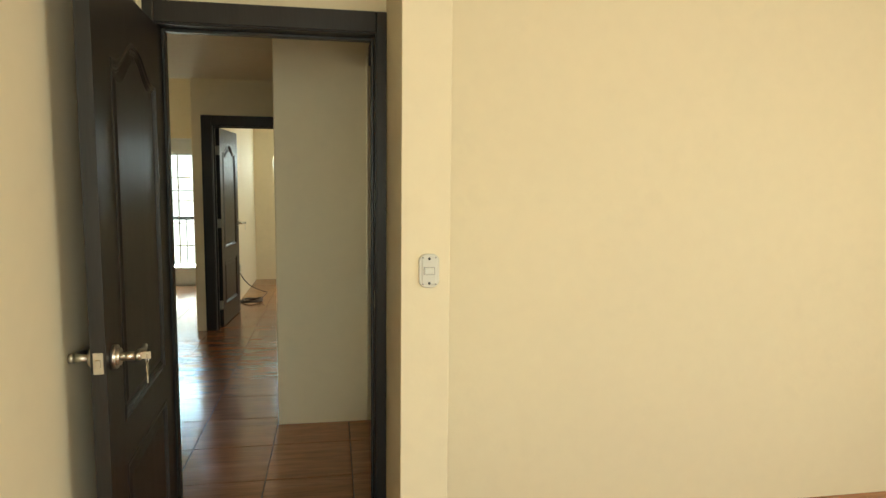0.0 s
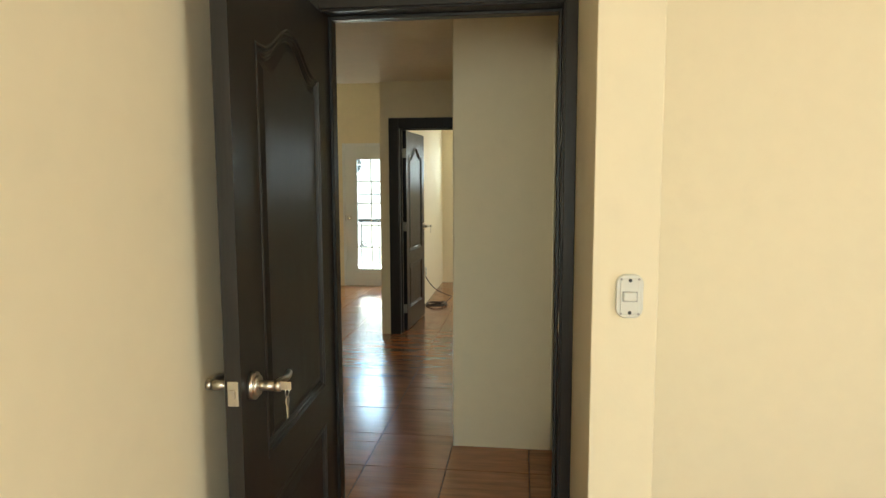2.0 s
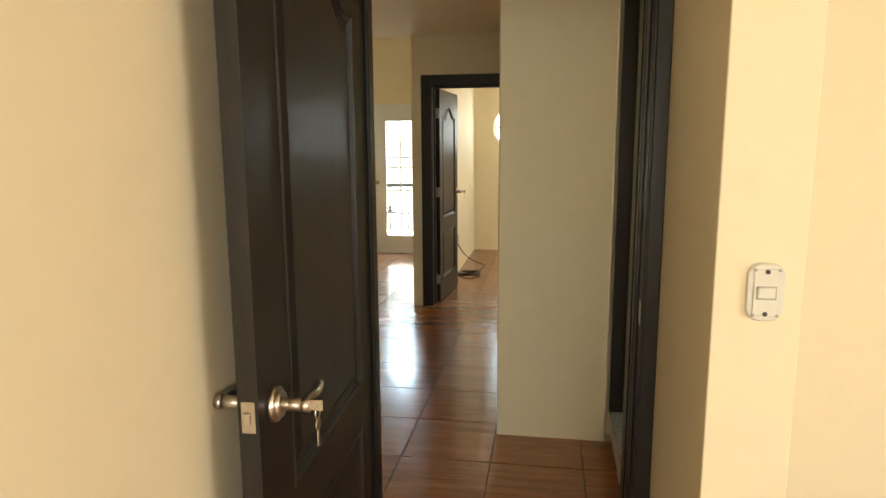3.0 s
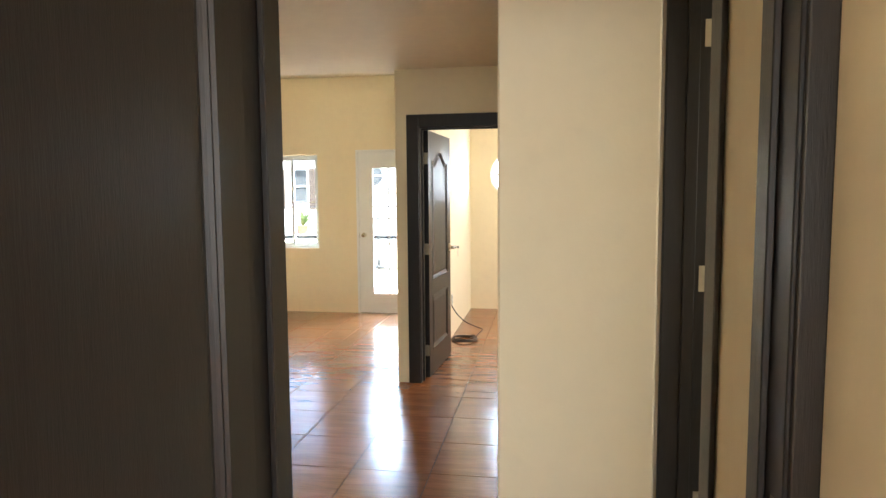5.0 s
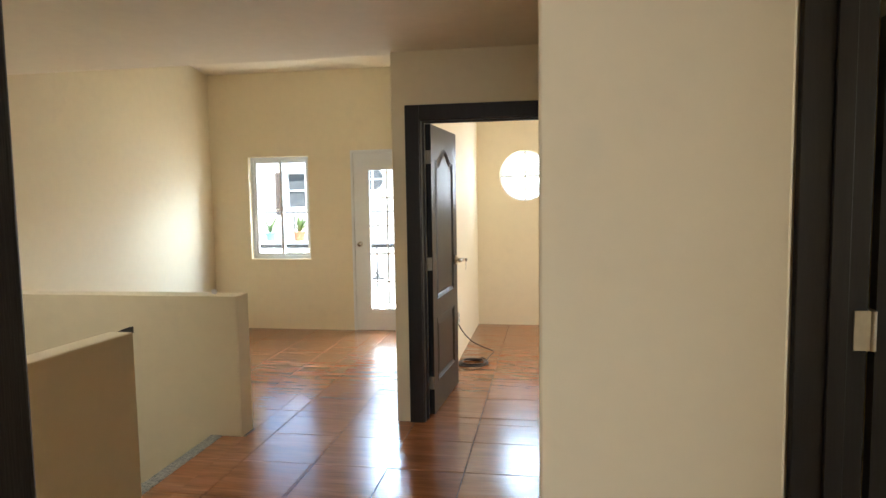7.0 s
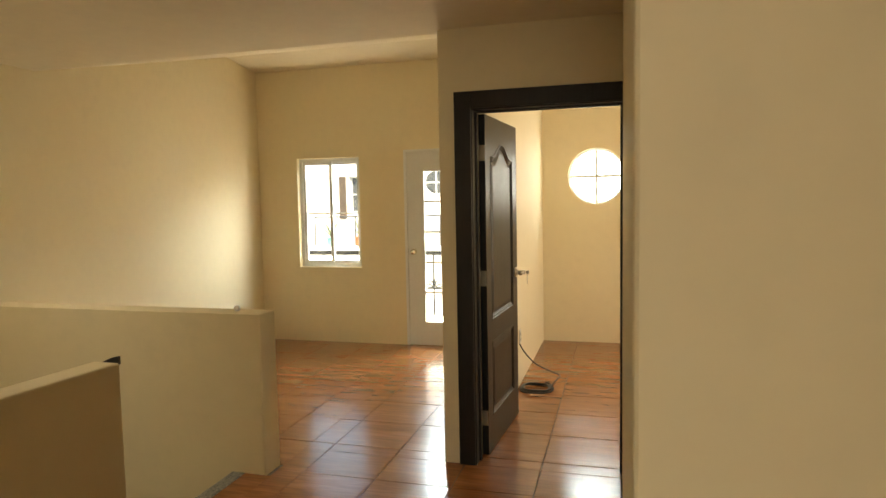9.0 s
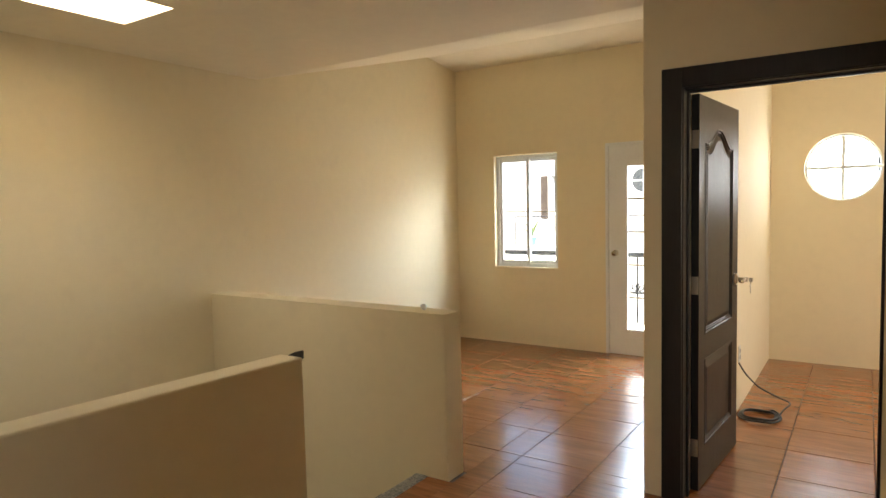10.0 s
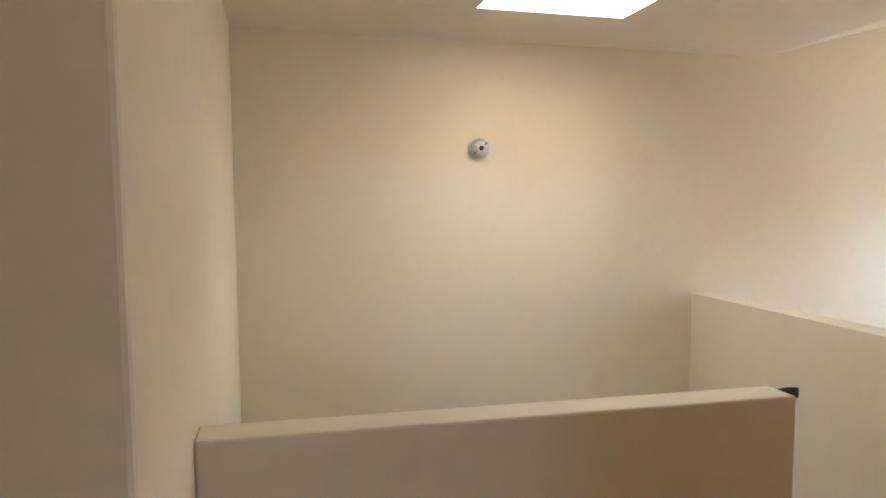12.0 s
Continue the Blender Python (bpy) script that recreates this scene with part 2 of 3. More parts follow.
structure("wall_bedroom_door", solid([(-1.52, BED_Y1, -0.2, 4.2, HALL_Y, TOP), (0.503, 4.79, -0.2, 0.662, BED_Y1, TOP)], [(-0.39, 5, -0.004, 0.497, 6, 2.11)]), PLASTER,
          "cream painted bedroom wall with doorway and short pier", soft=0.006)
structure("wall_bedroom_west", solid([(-0.57, 0, -0.2, -0.42, BED_Y1, TOP)]), PLASTER, "cream painted bedroom side wall behind the open door")
# never in view; the cut belongs to the added east lamp
structure("wall_bedroom_east", solid([(4.05, 0, -0.2, 4.2, BED_Y1, TOP)], [(4.0, 1.7, 0.85, 4.3, 3.1, 2.15)]), PLASTER, "cream painted bedroom wall")
structure("wall_bedroom_south", solid([(-0.42, 0, -0.2, 4.05, BED_Y0, TOP)], [(-0.3, -1, 0.8, 2.2, 1, 2.2)]), PLASTER, "cream painted bedroom wall with window opening")
structure("wall_nook", solid([(-1.52, HALL_Y, -0.2, -1.37, 6.035, TOP), (WEST, 5.89, LOW, -1.52, 6.035, TOP)]), PLASTER, "cream painted wall closing the stairwell", soft=0.012)
# out of view; opened for the far room's added lamp
structure("wall_far_room_east", solid([(3.0, 9.42, -0.2, 3.15, NORTH2 + 0.15, TOP)], [(2.9, 10.3, 0.9, 3.3, 11.7, 2.1)]), PLASTER, "cream painted wall of the far room")
# this wall is out of view; its opening is cut for the added lamp
structure("wall_bath_outer", solid([(2.3, HALL_Y, -0.2, 2.45, 6.95, TOP)], [(2.2, 5.9, 1.2, 2.6, 6.5, 2.0)]), PLASTER, "cream painted bathroom wall with an added opening for an unseen lamp")
structure("wall_stair_lower", solid([(-2.07, 6.035, LOW, -1.948, 7.83, -0.2), (WEST, 8.885, LOW, -1.948, 9.04, -0.2), (-1.948, 6.035, LOW, -1.80, 9.04, -0.2)]), PLASTER, "cream painted wall of the stairwell below floor level")
parapet_bm = solid([(-2.07, 6.035, -0.2, -1.948, 7.84, 0.906)])
for v in parapet_bm.verts:
    v.co.z += 0.012 * (7.84 - v.co.y) / 1.805 if v.co.z > 0 else 0
    v.co.x -= 0.075 * (7.84 - v.co.y) / 1.805    # it runs slightly out of square
structure("parapet", parapet_bm, PLASTER, "cream painted half-height stair parapet with flat top", "parapet", soft=0.008)
structure("low_wall", solid([(WEST, 8.885, -0.2, -1.981, 9.04, 0.908), (-1.981, 8.889, -0.2, -1.978, 9.036, 0.904), (-1.978, 8.885, -0.2, -1.972, 9.04, 0.908)]), PLASTER, "cream painted half-height wall guarding the stairwell", "parapet", soft=0.002)


def round_wall():
    """The far room's outer wall, pierced by a round window."""
    x0, x1, z0, z1, y0, y1 = -0.85, 3.0, -0.2, TOP, NORTH2, NORTH2 + 0.15
    cx, cz, r, h = -0.295, 1.742, 0.29, 0.40
    bm = solid([(x0, y0, z0, x1, y1, z1)], [(cx - h, y0 - 1, cz - h, cx + h, y1 + 1, cz + h)])
    n = 64
    for y, flip in ((y0, False), (y1, True)):
        ring, sq = [], []
        for i in range(n):
            a = 2 * math.pi * i / n
            c, s = math.cos(a), math.sin(a)
            k = h / max(abs(c), abs(s))
            ring.append(bm.verts.new((cx + r * c, y, cz + r * s)))
            sq.append(bm.verts.new((cx + k * c, y, cz + k * s)))
        for i in range(n):
            f = [ring[i], ring[(i + 1) % n], sq[(i + 1) % n], sq[i]]
            bm.faces.new(f if not flip else f[::-1])
        if not flip:
            first = ring
    for i in range(n):
        bm.faces.new([first[(i + 1) % n], first[i], ring[i], ring[(i + 1) % n]])
    kill = [f for f in bm.faces if len(f.verts) == 4 and all(abs(v.co.x - cx) <= h + 1e-4 and abs(v.co.z - cz) <= h + 1e-4 for v in f.verts)
            and max(v.co.y for v in f.verts) - min(v.co.y for v in f.verts) > 0.1 and all(max(abs(v.co.x - cx), abs(v.co.z - cz)) > h - 1e-3 for v in f.verts)]
    bmesh.ops.delete(bm, geom=kill, context="FACES_ONLY")
    return bm


structure("wall_far_room_north", round_wall(), PLASTER, "cream painted wall with a round window opening")


def profile_slab(pts, x0, x1, up):
    """A ceiling of the given (y, z) underside, of thickness up, from x0 to x1."""
    bm = bmesh.new()
    loop = list(pts) + [(y, z + up) for y, z in reversed(pts)]
    a, b = ([bm.verts.new((x, y, z)) for y, z in loop] for x in (x0, x1))
    n = len(loop)
    for i in range(n):
        bm.faces.new([a[i], a[(i + 1) % n], b[(i + 1) % n], b[i]])
    k = len(pts)
    for q in range(k - 1):
        for side in (a, b):
            bm.faces.new([side[q], side[q + 1], side[n - 2 - q], side[n - 1 - q]])
    bmesh.ops.recalc_face_normals(bm, faces=bm.faces[:])
    return bm


structure("ceiling_living", profile_slab([(9.36, CEIL_Z), (11.62, 3.02), (NORTH + 0.02, 2.95)], WEST - 0.02, -1.0, 0.14), CEIL, "cream painted pitched ceiling over living room", "ceiling")
structure("ceiling_hall", solid([(WEST - 0.02, HALL_Y - 0.02, CEIL_Z, 2.4, 9.36, CEIL_Z + 0.14)], [(-3.325, 7.215, 2, -2.896, 8.0, 4)]), CEIL, "cream painted flat ceiling with a skylight shaft", "ceiling")
structure("ceiling_bedroom", solid([(-0.6, 0.05, CEIL_Z, 4.15, BED_Y1 + 0.02, CEIL_Z + 0.14)]), CEIL, "cream painted bedroom ceiling", "ceiling")
structure("ceiling_far_room", solid([(-0.95, 9.38, 2.75, 3.1, NORTH2 + 0.05, 2.89)]), CEIL, "cream painted ceiling of the far room", "ceiling")
structure("skylight_shaft", solid([(-3.425, 7.115, CEIL_Z + 0.14, -2.796, 8.1, 2.9)], [(-3.325, 7.215, 2, -2.896, 8.0, 4)]), CEIL, "cream painted skylight shaft", "skylight")

# floor slab, with the stair opening
structure("floor", solid([(-4.05, 0, -0.2, 4.15, NORTH2 + 0.1, -0.004)], [(WEST - 0.05, 6.0, -1, -2.16, 8.97, 1)]), GROUT, "dark grout bed under ceramic floor tiles", "floor")

# ---- door kit ----
def loop_pts(x0, x1, z0, zs, rise, d):
    """A panel's outline, shrunk by d; rise lifts the top into an ogee arch."""
    a, b = x0 + d, x1 - d
    pts = [(a, z0 + d), (b, z0 + d)]
    n = 28 if rise else 1
    for i in range(n + 1):
        u = 1 - i / n
        q = min(max((abs(2 * u - 1) - 0.06) / 0.76, 0), 1)
        lift = rise * (1 - q * q * (3 - 2 * q))
        pts.append((a + (b - a) * u, zs - d + lift))
    return pts


def leaf_bm(w, h, t, hinge_stile, latch_stile, shoulder):
    """A moulded two-panel door leaf: hinge side at x = 0, faces at y = 0 and y = -t."""
    bm = bmesh.new()
    x0, x1 = hinge_stile, w - latch_stile
    panels = [(x0, x1, 0.785, shoulder, 0.085), (x0, x1, 0.205, 0.66, 0.0)]
    steps = [(0.0, 0.0), (0.004, -0.003), (0.009, -0.003), (0.013, 0.004), (0.017, 0.0015), (0.021, 0.0015), (0.025, 0.007), (0.029, 0.005), (0.034, 0.010), (0.058, 0.002)]
    for y, sgn in ((0.0, -1), (-t, 1)):
        rect = [bm.verts.new((x, y, z)) for x, z in ((0, 0), (w, 0), (w, h), (0, h))]
        edges = [bm.edges.new((rect[i], rect[(i + 1) % 4])) for i in range(4)]
        for pnl in panels:
            rings = [[bm.verts.new((x, y + sgn * dep, z)) for x, z in loop_pts(*pnl, d)] for d, dep in steps]
            n = len(rings[0])
            edges += [bm.edges.new((rings[0][i], rings[0][(i + 1) % n])) for i in range(n)]
            for r0, r1 in zip(rings, rings[1:]):
                for i in range(n):
                    bm.faces.new([r0[i], r0[(i + 1) % n], r1[(i + 1) % n], r1[i]])
            bm.faces.new(rings[-1])
        bmesh.ops.triangle_fill(bm, use_beauty=True, use_dissolve=False, edges=edges)
        if y == 0.0:
            front = rect
    for i in range(4):
        bm.faces.new([front[i], front[(i + 1) % 4], rect[(i + 1) % 4], rect[i]])
    bmesh.ops.recalc_face_normals(bm, faces=bm.faces[:])
    return bm


def tube(pts, r, seg=8):
    """A round tube swept along points."""
    bm = bmesh.new()
    pts = [Vector(p) for p in pts]
    rings = []
    up = Vector((0.13, 0.21, 0.97))
    for i, p in enumerate(pts):
        d = (pts[min(i + 1, len(pts) - 1)] - pts[max(i - 1, 0)]).normalized()
        a = d.cross(up).normalized()
        b = d.cross(a)
        rings.append([bm.verts.new(p + r * (math.cos(2 * math.pi * k / seg) * a + math.sin(2 * math.pi * k / seg) * b)) for k in range(seg)])
    for r0, r1 in zip(rings, rings[1:]):
        for k in range(seg):
            bm.faces.new([r0[k], r0[(k + 1) % seg], r1[(k + 1) % seg], r1[k]])
    bm.faces.new(rings[0]), bm.faces.new(rings[-1])
    bmesh.ops.recalc_face_normals(bm, faces=bm.faces[:])
    return bm


def lever_set(parent, w, t, key_side):
    """Lever handles on both faces, latch plate on the edge, key with a ring in the cylinder."""
    x, z = w - 0.065, 1.01
    for y, s in ((0.0, 1), (-t, -1)):
        face = pose(x, y + s * 0.006, z, 90)
        bm = cyl(bmesh.new(), 0.033, 0.012, face, 32)
        cyl(bm, 0.024, 0.010, pose(x, y + s * 0.015, z, 90), 32)
        rose = smooth_auto(part("door_handle", bm, STEEL, parent, "satin nickel lever handle"))
        bm = cyl(bmesh.new(), 0.012, 0.050, pose(x, y + s * 0.040, z, 90), 20)
        cyl(bm, 0.0135, 0.014, pose(x, y + s * 0.064, z, 90), 20)
        smooth_auto(part("neck", bm, STEEL, rose))
        n = 9
        smooth(part("lever", tube([(x - 0.115 * i / n + 0.004, y + s * (0.056 + 0.006 * math.sin(math.pi * i / n)), z + 0.004 * math.sin(2 * math.pi * i / n)) for i in range(n + 1)], 0.0085, 10), STEEL, rose))
        if s == key_side:
            ky = y + s * 0.074
            ring = tube([(x + 0.014 * math.sin(a), ky + s * 0.012, z - 0.012 + 0.014 * math.cos(a)) for a in [2 * math.pi * i / 18 for i in range(19)]], 0.0013, 6)
            part("key_ring", ring, STEEL, rose)
            bm = boxed(x - 0.0012, ky - 0.004, z - 0.010, x + 0.0012, ky + s * 0.022, z + 0.010, 0.0008, 1)
            part("key", bm, STEEL, rose, "key left in the lock")
            bm = cyl(bmesh.new(), 0.012, 0.0024, pose(x, ky + s * 0.012, z - 0.036, 90), 20)
            box(bm, x - 0.0045, ky + s * 0.012 - 0.0012, z - 0.078, x + 0.0045, ky + s * 0.012 + 0.0012, z - 0.042)
            part("hanging_key", bm, STEEL, rose, "spare key hanging from the ring")
    bm = boxed(w - 0.0005, -t / 2 - 0.0125, z - 0.029, w + 0.0022, -t / 2 + 0.0125, z + 0.029, 0.001, 1)
    box(bm, w, -t / 2 - 0.007, z - 0.011, w + 0.011, -t / 2 + 0.007, z + 0.011, 0.003)
    for q in (-0.022, 0.022):
        cyl(bm, 0.0032, 0.003, pose(w + 0.002, -t / 2, z + q, 0, 90), 10)
    part("latch_plate", bm, BRASS, parent, "dull brass-toned latch plate")


def smooth_auto(ob):
    for p in ob.data.polygons:
        p.use_smooth = len(p.vertices) <= 4
    return ob


def hinge(parent, x, y, z, m=None):
    """A butt hinge: two plates and a knuckle of three sleeves; local to its door."""
    bm = boxed(x - 0.001, y - 0.036, z - 0.045, x + 0.0022, y - 0.003, z + 0.045, 0.0008, 1)
    for q in (-0.03, 0.0, 0.03):
        cyl(bm, 0.0028, 0.003, pose(x - 0.001, y - 0.024, z + q, 0, 90), 8)
    for q in (-0.03, 0.0, 0.03):
        cyl(bm, 0.006, 0.0285, pose(x - 0.003, y + 0.003, z + q), 12)
    part("hinge", bm, BRASS, parent, "dull steel butt hinge")


def panel_door(name, w, h, m, label, key_side, levers=True, hinges=True, stiles=(0.105, 0.125, 1.765)):
    leaf = part(name, leaf_bm(w, h, 0.038, *stiles), ESPRESSO)
    leaf.matrix_world = m
    tagged(leaf, label, "door", kind="structure")
    if levers:
        lever_set(leaf, w, 0.038, key_side)
    for z in (0.22, 1.05, h - 0.22) if hinges else ():
        hinge(leaf, 0.0, 0.0, z)
    return leaf


def door_frame(name, x0, x1, y0, y1, top, cas, label, stop, cas_top=None):
    """Lining and casings round an opening in a wall along x; stop: y of the rebate strip."""
    ct = cas if cas_top is None else cas_top
    frame_ob = new(name)
    tagged(frame_ob, label, "door frame", kind="structure")
    for xa, xb in ((x0 - 0.03, x0), (x1, x1 + 0.03)):
        part("jamb", boxed(xa, y0 - 0.004, 0.0, xb, y1 + 0.004, top + 0.03, 0.002, 1), ESPRESSO, frame_ob)
    part("head_jamb", boxed(x0, y0 - 0.004, top, x1, y1 + 0.004, top + 0.03, 0.002, 1), ESPRESSO, frame_ob)
    for xa, xb in ((x0, x0 + 0.012), (x1 - 0.012, x1)):
        part("door_stop", boxed(xa, stop, 0.0, xb, stop + 0.03, top, 0.002, 1), ESPRESSO, frame_ob)
    part("door_stop", boxed(x0 + 0.012, stop, top - 0.012, x1 - 0.012, stop + 0.03, top, 0.002, 1), ESPRESSO, frame_ob)
    for ya, yb in ((y0 - 0.016, y0 - 0.004), (y1 + 0.004, y1 + 0.016)):
        for xa, xb in ((x0 - cas, x0 - 0.006), (x1 + 0.006, x1 + cas)):
            part("casing", boxed(xa, ya, 0.0, xb, yb, top + ct, 0.003), ESPRESSO, frame_ob)
        part("head_casing", boxed(x0 - 0.006, ya, top + 0.006, x1 + 0.006, yb, top + ct, 0.003), ESPRESSO, frame_ob)
    return frame_ob


# ---- bedroom ----
frame_1 = door_frame("door_frame_1", -0.352, 0.457, BED_Y1, HALL_Y, 2.075, 0.046, "dark espresso wooden frame of the bedroom door", 5.425, 0.085)
part("strike_plate", boxed(0.4555, 5.375, 0.98, 0.4585, 5.40, 1.05, 0.0006, 1), BRASS, frame_1, "dull metal strike plate")
a1 = math.degrees(math.atan2(4.535 - 5.352, -0.302 + 0.345))
panel_door("door_1", 0.825, 2.055, pose(-0.347, 5.360, 0.008, 0, 0, a1) , "dark espresso moulded two-panel door standing open", 1, True, False, (0.088, 0.16, 1.83))


def switch_plate(m, label):
    sw = thing("light_switch", m, label, "light switch")
    def rounded(w, h, r, y0, y1):
        pts = [(sx * (w - r) + r * math.cos(a), sz * (h - r) + r * math.sin(a)) for sx, sz, a0 in ((1, 1, 0), (-1, 1, 90), (-1, -1, 180), (1, -1, 270)) for a in [radians(a0 + 15 * k) for k in range(7)]]
        rows = [[bm.verts.new((x * k, y, z * k)) for x, z in pts] for y, k in ((y0, 1.0), (y1 * 0.55, 1.0), (y1, 0.95))]
        for r0, r1 in zip(rows, rows[1:]):
            for i in range(len(pts)):
                bm.faces.new([r0[i], r0[(i + 1) % len(pts)], r1[(i + 1) % len(pts)], r1[i]])
        bm.faces.new(rows[-1])
        bmesh.ops.recalc_face_normals(bm, faces=bm.faces[:])
    bm = bmesh.new()
    rounded(0.033, 0.055, 0.024, 0.0, -0.010)
    part("plate", bm, PLASTIC, sw)
    part("insert", boxed(-0.023, -0.0125, -0.045, 0.023, -0.009, 0.045, 0.0014, 1), PLASTIC, sw)
    part("rocker", boxed(-0.016, -0.0165, -0.011, 0.016, -0.011, 0.011, 0.003, 2), PLASTIC, sw)
    # no gap is cut: its shade is a grey plate round the rocker
    part("rocker_gap_shade", boxed(-0.0178, -0.0130, -0.0128, 0.0178, -0.0122, 0.0128), CONCRETE, sw, "thin grey plate with the rocker gap's shade in its colour")
    for z in (-0.040, 0.040):
        # recess shade put in as a black disc
        part("screw_slot_shade", cyl(bmesh.new(), 0.0045, 0.0022, pose(0, -0.0128, z, 90), 14), BLACK_AND_HOLLOW, sw, "black disc with a screw recess's shade in its colour")
        for x in (-0.021, 0.021):
            part("clip", cyl(bmesh.new(), 0.003, 0.002, pose(x, -0.0126, z + (0.003 if z > 0 else -0.003), 90), 10), CONCRETE, sw)
    return sw


switch_plate(pose(0.593, 4.79, 1.217), "white plastic light switch on the cream pier")

# ---- bathroom doorway ----
frame_2 = tagged(new("door_frame_2"), "dark espresso wooden frame of the bathroom door", "door frame", kind="structure")
part("jamb", boxed(0.520, 6.030, 0.15, 0.669, 6.058, 2.20, 0.002, 1), ESPRESSO, frame_2)
part("jamb", boxed(0.520, 6.700, 0.15, 0.669, 6.728, 2.20, 0.002, 1), ESPRESSO, frame_2)
part("head_jamb", boxed(0.520, 6.058, 2.17, 0.669, 6.700, 2.20, 0.002, 1), ESPRESSO, frame_2)
part("door_stop", boxed(0.585, 6.688, 0.15, 0.625, 6.700, 2.17, 0.002, 1), ESPRESSO, frame_2)
part("casing", boxed(0.506, 5.955, 0.0, 0.520, 6.050, 2.29, 0.003), ESPRESSO, frame_2)
part("head_casing", boxed(0.506, 6.050, 2.18, 0.520, 6.670, 2.29, 0.003), ESPRESSO, frame_2)
structure("bathroom_floor", solid([(0.535, 6.0, -0.003, 0.66, 6.76, 0.125), (0.66, HALL_Y, -0.003, 2.3, 6.80, 0.125)]), WHITE, "raised white-plastered bathroom floor", "floor")
tagged(part("threshold_slab", boxed(0.524, 6.001, 0.125, 0.665, 6.759, 0.15, 0.004), GRANITE), "speckled grey granite threshold at the bathroom door", "threshold", kind="structure")
panel_door("door_2", 0.62, 2.0, pose(0.690, 6.742, 0.155, 0, 0, -4), "dark espresso bathroom door standing open", 0)
for z in (0.40, 1.205, 2.03):
    bm = boxed(0.640, 6.6965, z - 0.045, 0.676, 6.6995, z + 0.045, 0.0008, 1)
    for q in (-0.03, 0.0, 0.03):
        cyl(bm, 0.0026, 0.003, pose(0.655, 6.6965, z + q, 90), 8)
        cyl(bm, 0.006, 0.0285, pose(0.680, 6.697, z + q), 12)
    part("hinge", bm, BRASS, frame_2, "dull steel butt hinge")

# ---- far doorway and room ----
door_frame("door_frame_3", -0.850, -0.050, 9.287, 9.42, 2.01, 0.10, "dark espresso wooden frame of the far door", 9.345)
a3 = math.degrees(math.atan2(10.215 - 9.425, -0.775 + 0.832))
panel_door("door_3", 0.78, 1.995, pose(-0.846, 9.428, 0.008, 0, 0, a3), "dark espresso moulded two-panel door swung into the far room", -1)


def coil():
    pts = []
    for i in range(150):
        a = 2 * math.pi * i / 25
        turn = i / 25
        pts.append((-0.70 + (0.115 + 0.014 * math.sin(turn * 2.1)) * math.cos(a) + 0.006 * math.sin(turn), 10.80 + (0.125 + 0.012 * math.cos(turn * 1.7)) * math.sin(a), 0.008 + 0.0075 * (turn % 3.2) + 0.004 * math.sin(3 * a)))
    a, b = Vector(pts[-1]), Vector((-0.845, 10.90, 0.34))
    mid = [Vector((-0.56, 10.86, 0.06)), Vector((-0.53, 10.95, 0.085)), Vector((-0.60, 11.00, 0.10)), Vector((-0.72, 10.98, 0.16)), Vector((-0.80, 10.94, 0.25)), b]
    pts += [tuple(p) for p in mid]
    out = []
    for i in range(len(pts) - 1):
        p0, p1, p2, p3 = (Vector(pts[min(max(i + k, 0), len(pts) - 1)]) for k in (-1, 0, 1, 2))
        for u in (0, 0.5) if i < 149 else (0, 0.2, 0.4, 0.6, 0.8):
            out.append(0.5 * (2 * p1 + (p2 - p0) * u + (2 * p0 - 5 * p1 + 4 * p2 - p3) * u * u + (3 * p1 - p0 - 3 * p2 + p3) * u ** 3))
    out.append(Vector(pts[-1]))
    return out


tagged(smooth(part("cable", tube(coil(), 0.0055, 7), CABLE)), "coiled black cable lying on the floor by the wall", "cable")
out = thing("wall_outlet", pose(-0.85, 10.92, 0.40), "white plastic socket low on the cream wall", "outlet")
part("plate", boxed(0, -0.036, -0.058, 0.009, 0.036, 0.058, 0.006, 3), PLASTIC, out)
for z in (-0.022, 0.022):
    part("socket", cyl(bmesh.new(), 0.016, 0.004, pose(0.0095, 0, z, 0, 90), 20), CONCRETE, out, "grey socket face")

# round window: rim, cross bars and glass
rw = tagged(new("window_2"), "round white-framed window with a cross bar", "window", kind="structure")
rw.matrix_world = pose(-0.295, 12.70, 1.742)
smooth(part("rim", tube([(0.283 * math.cos(a), 0, 0.283 * math.sin(a)) for a in [2 * math.pi * i / 64 for i in range(65)]], 0.013, 10), ALU, rw))
part("bar", boxed(-0.278, -0.012, -0.014, 0.278, 0.012, 0.014, 0.002, 1), ALU, rw)
part("bar", boxed(-0.014, -0.0115, -0.278, 0.014, 0.0115, 0.278, 0.002, 1), ALU, rw)
pane = part("pane", cyl(bmesh.new(), 0.28, 0.005, pose(0, 0.012, 0, 90), 48), GLASS, rw)
pane.visible_shadow = False

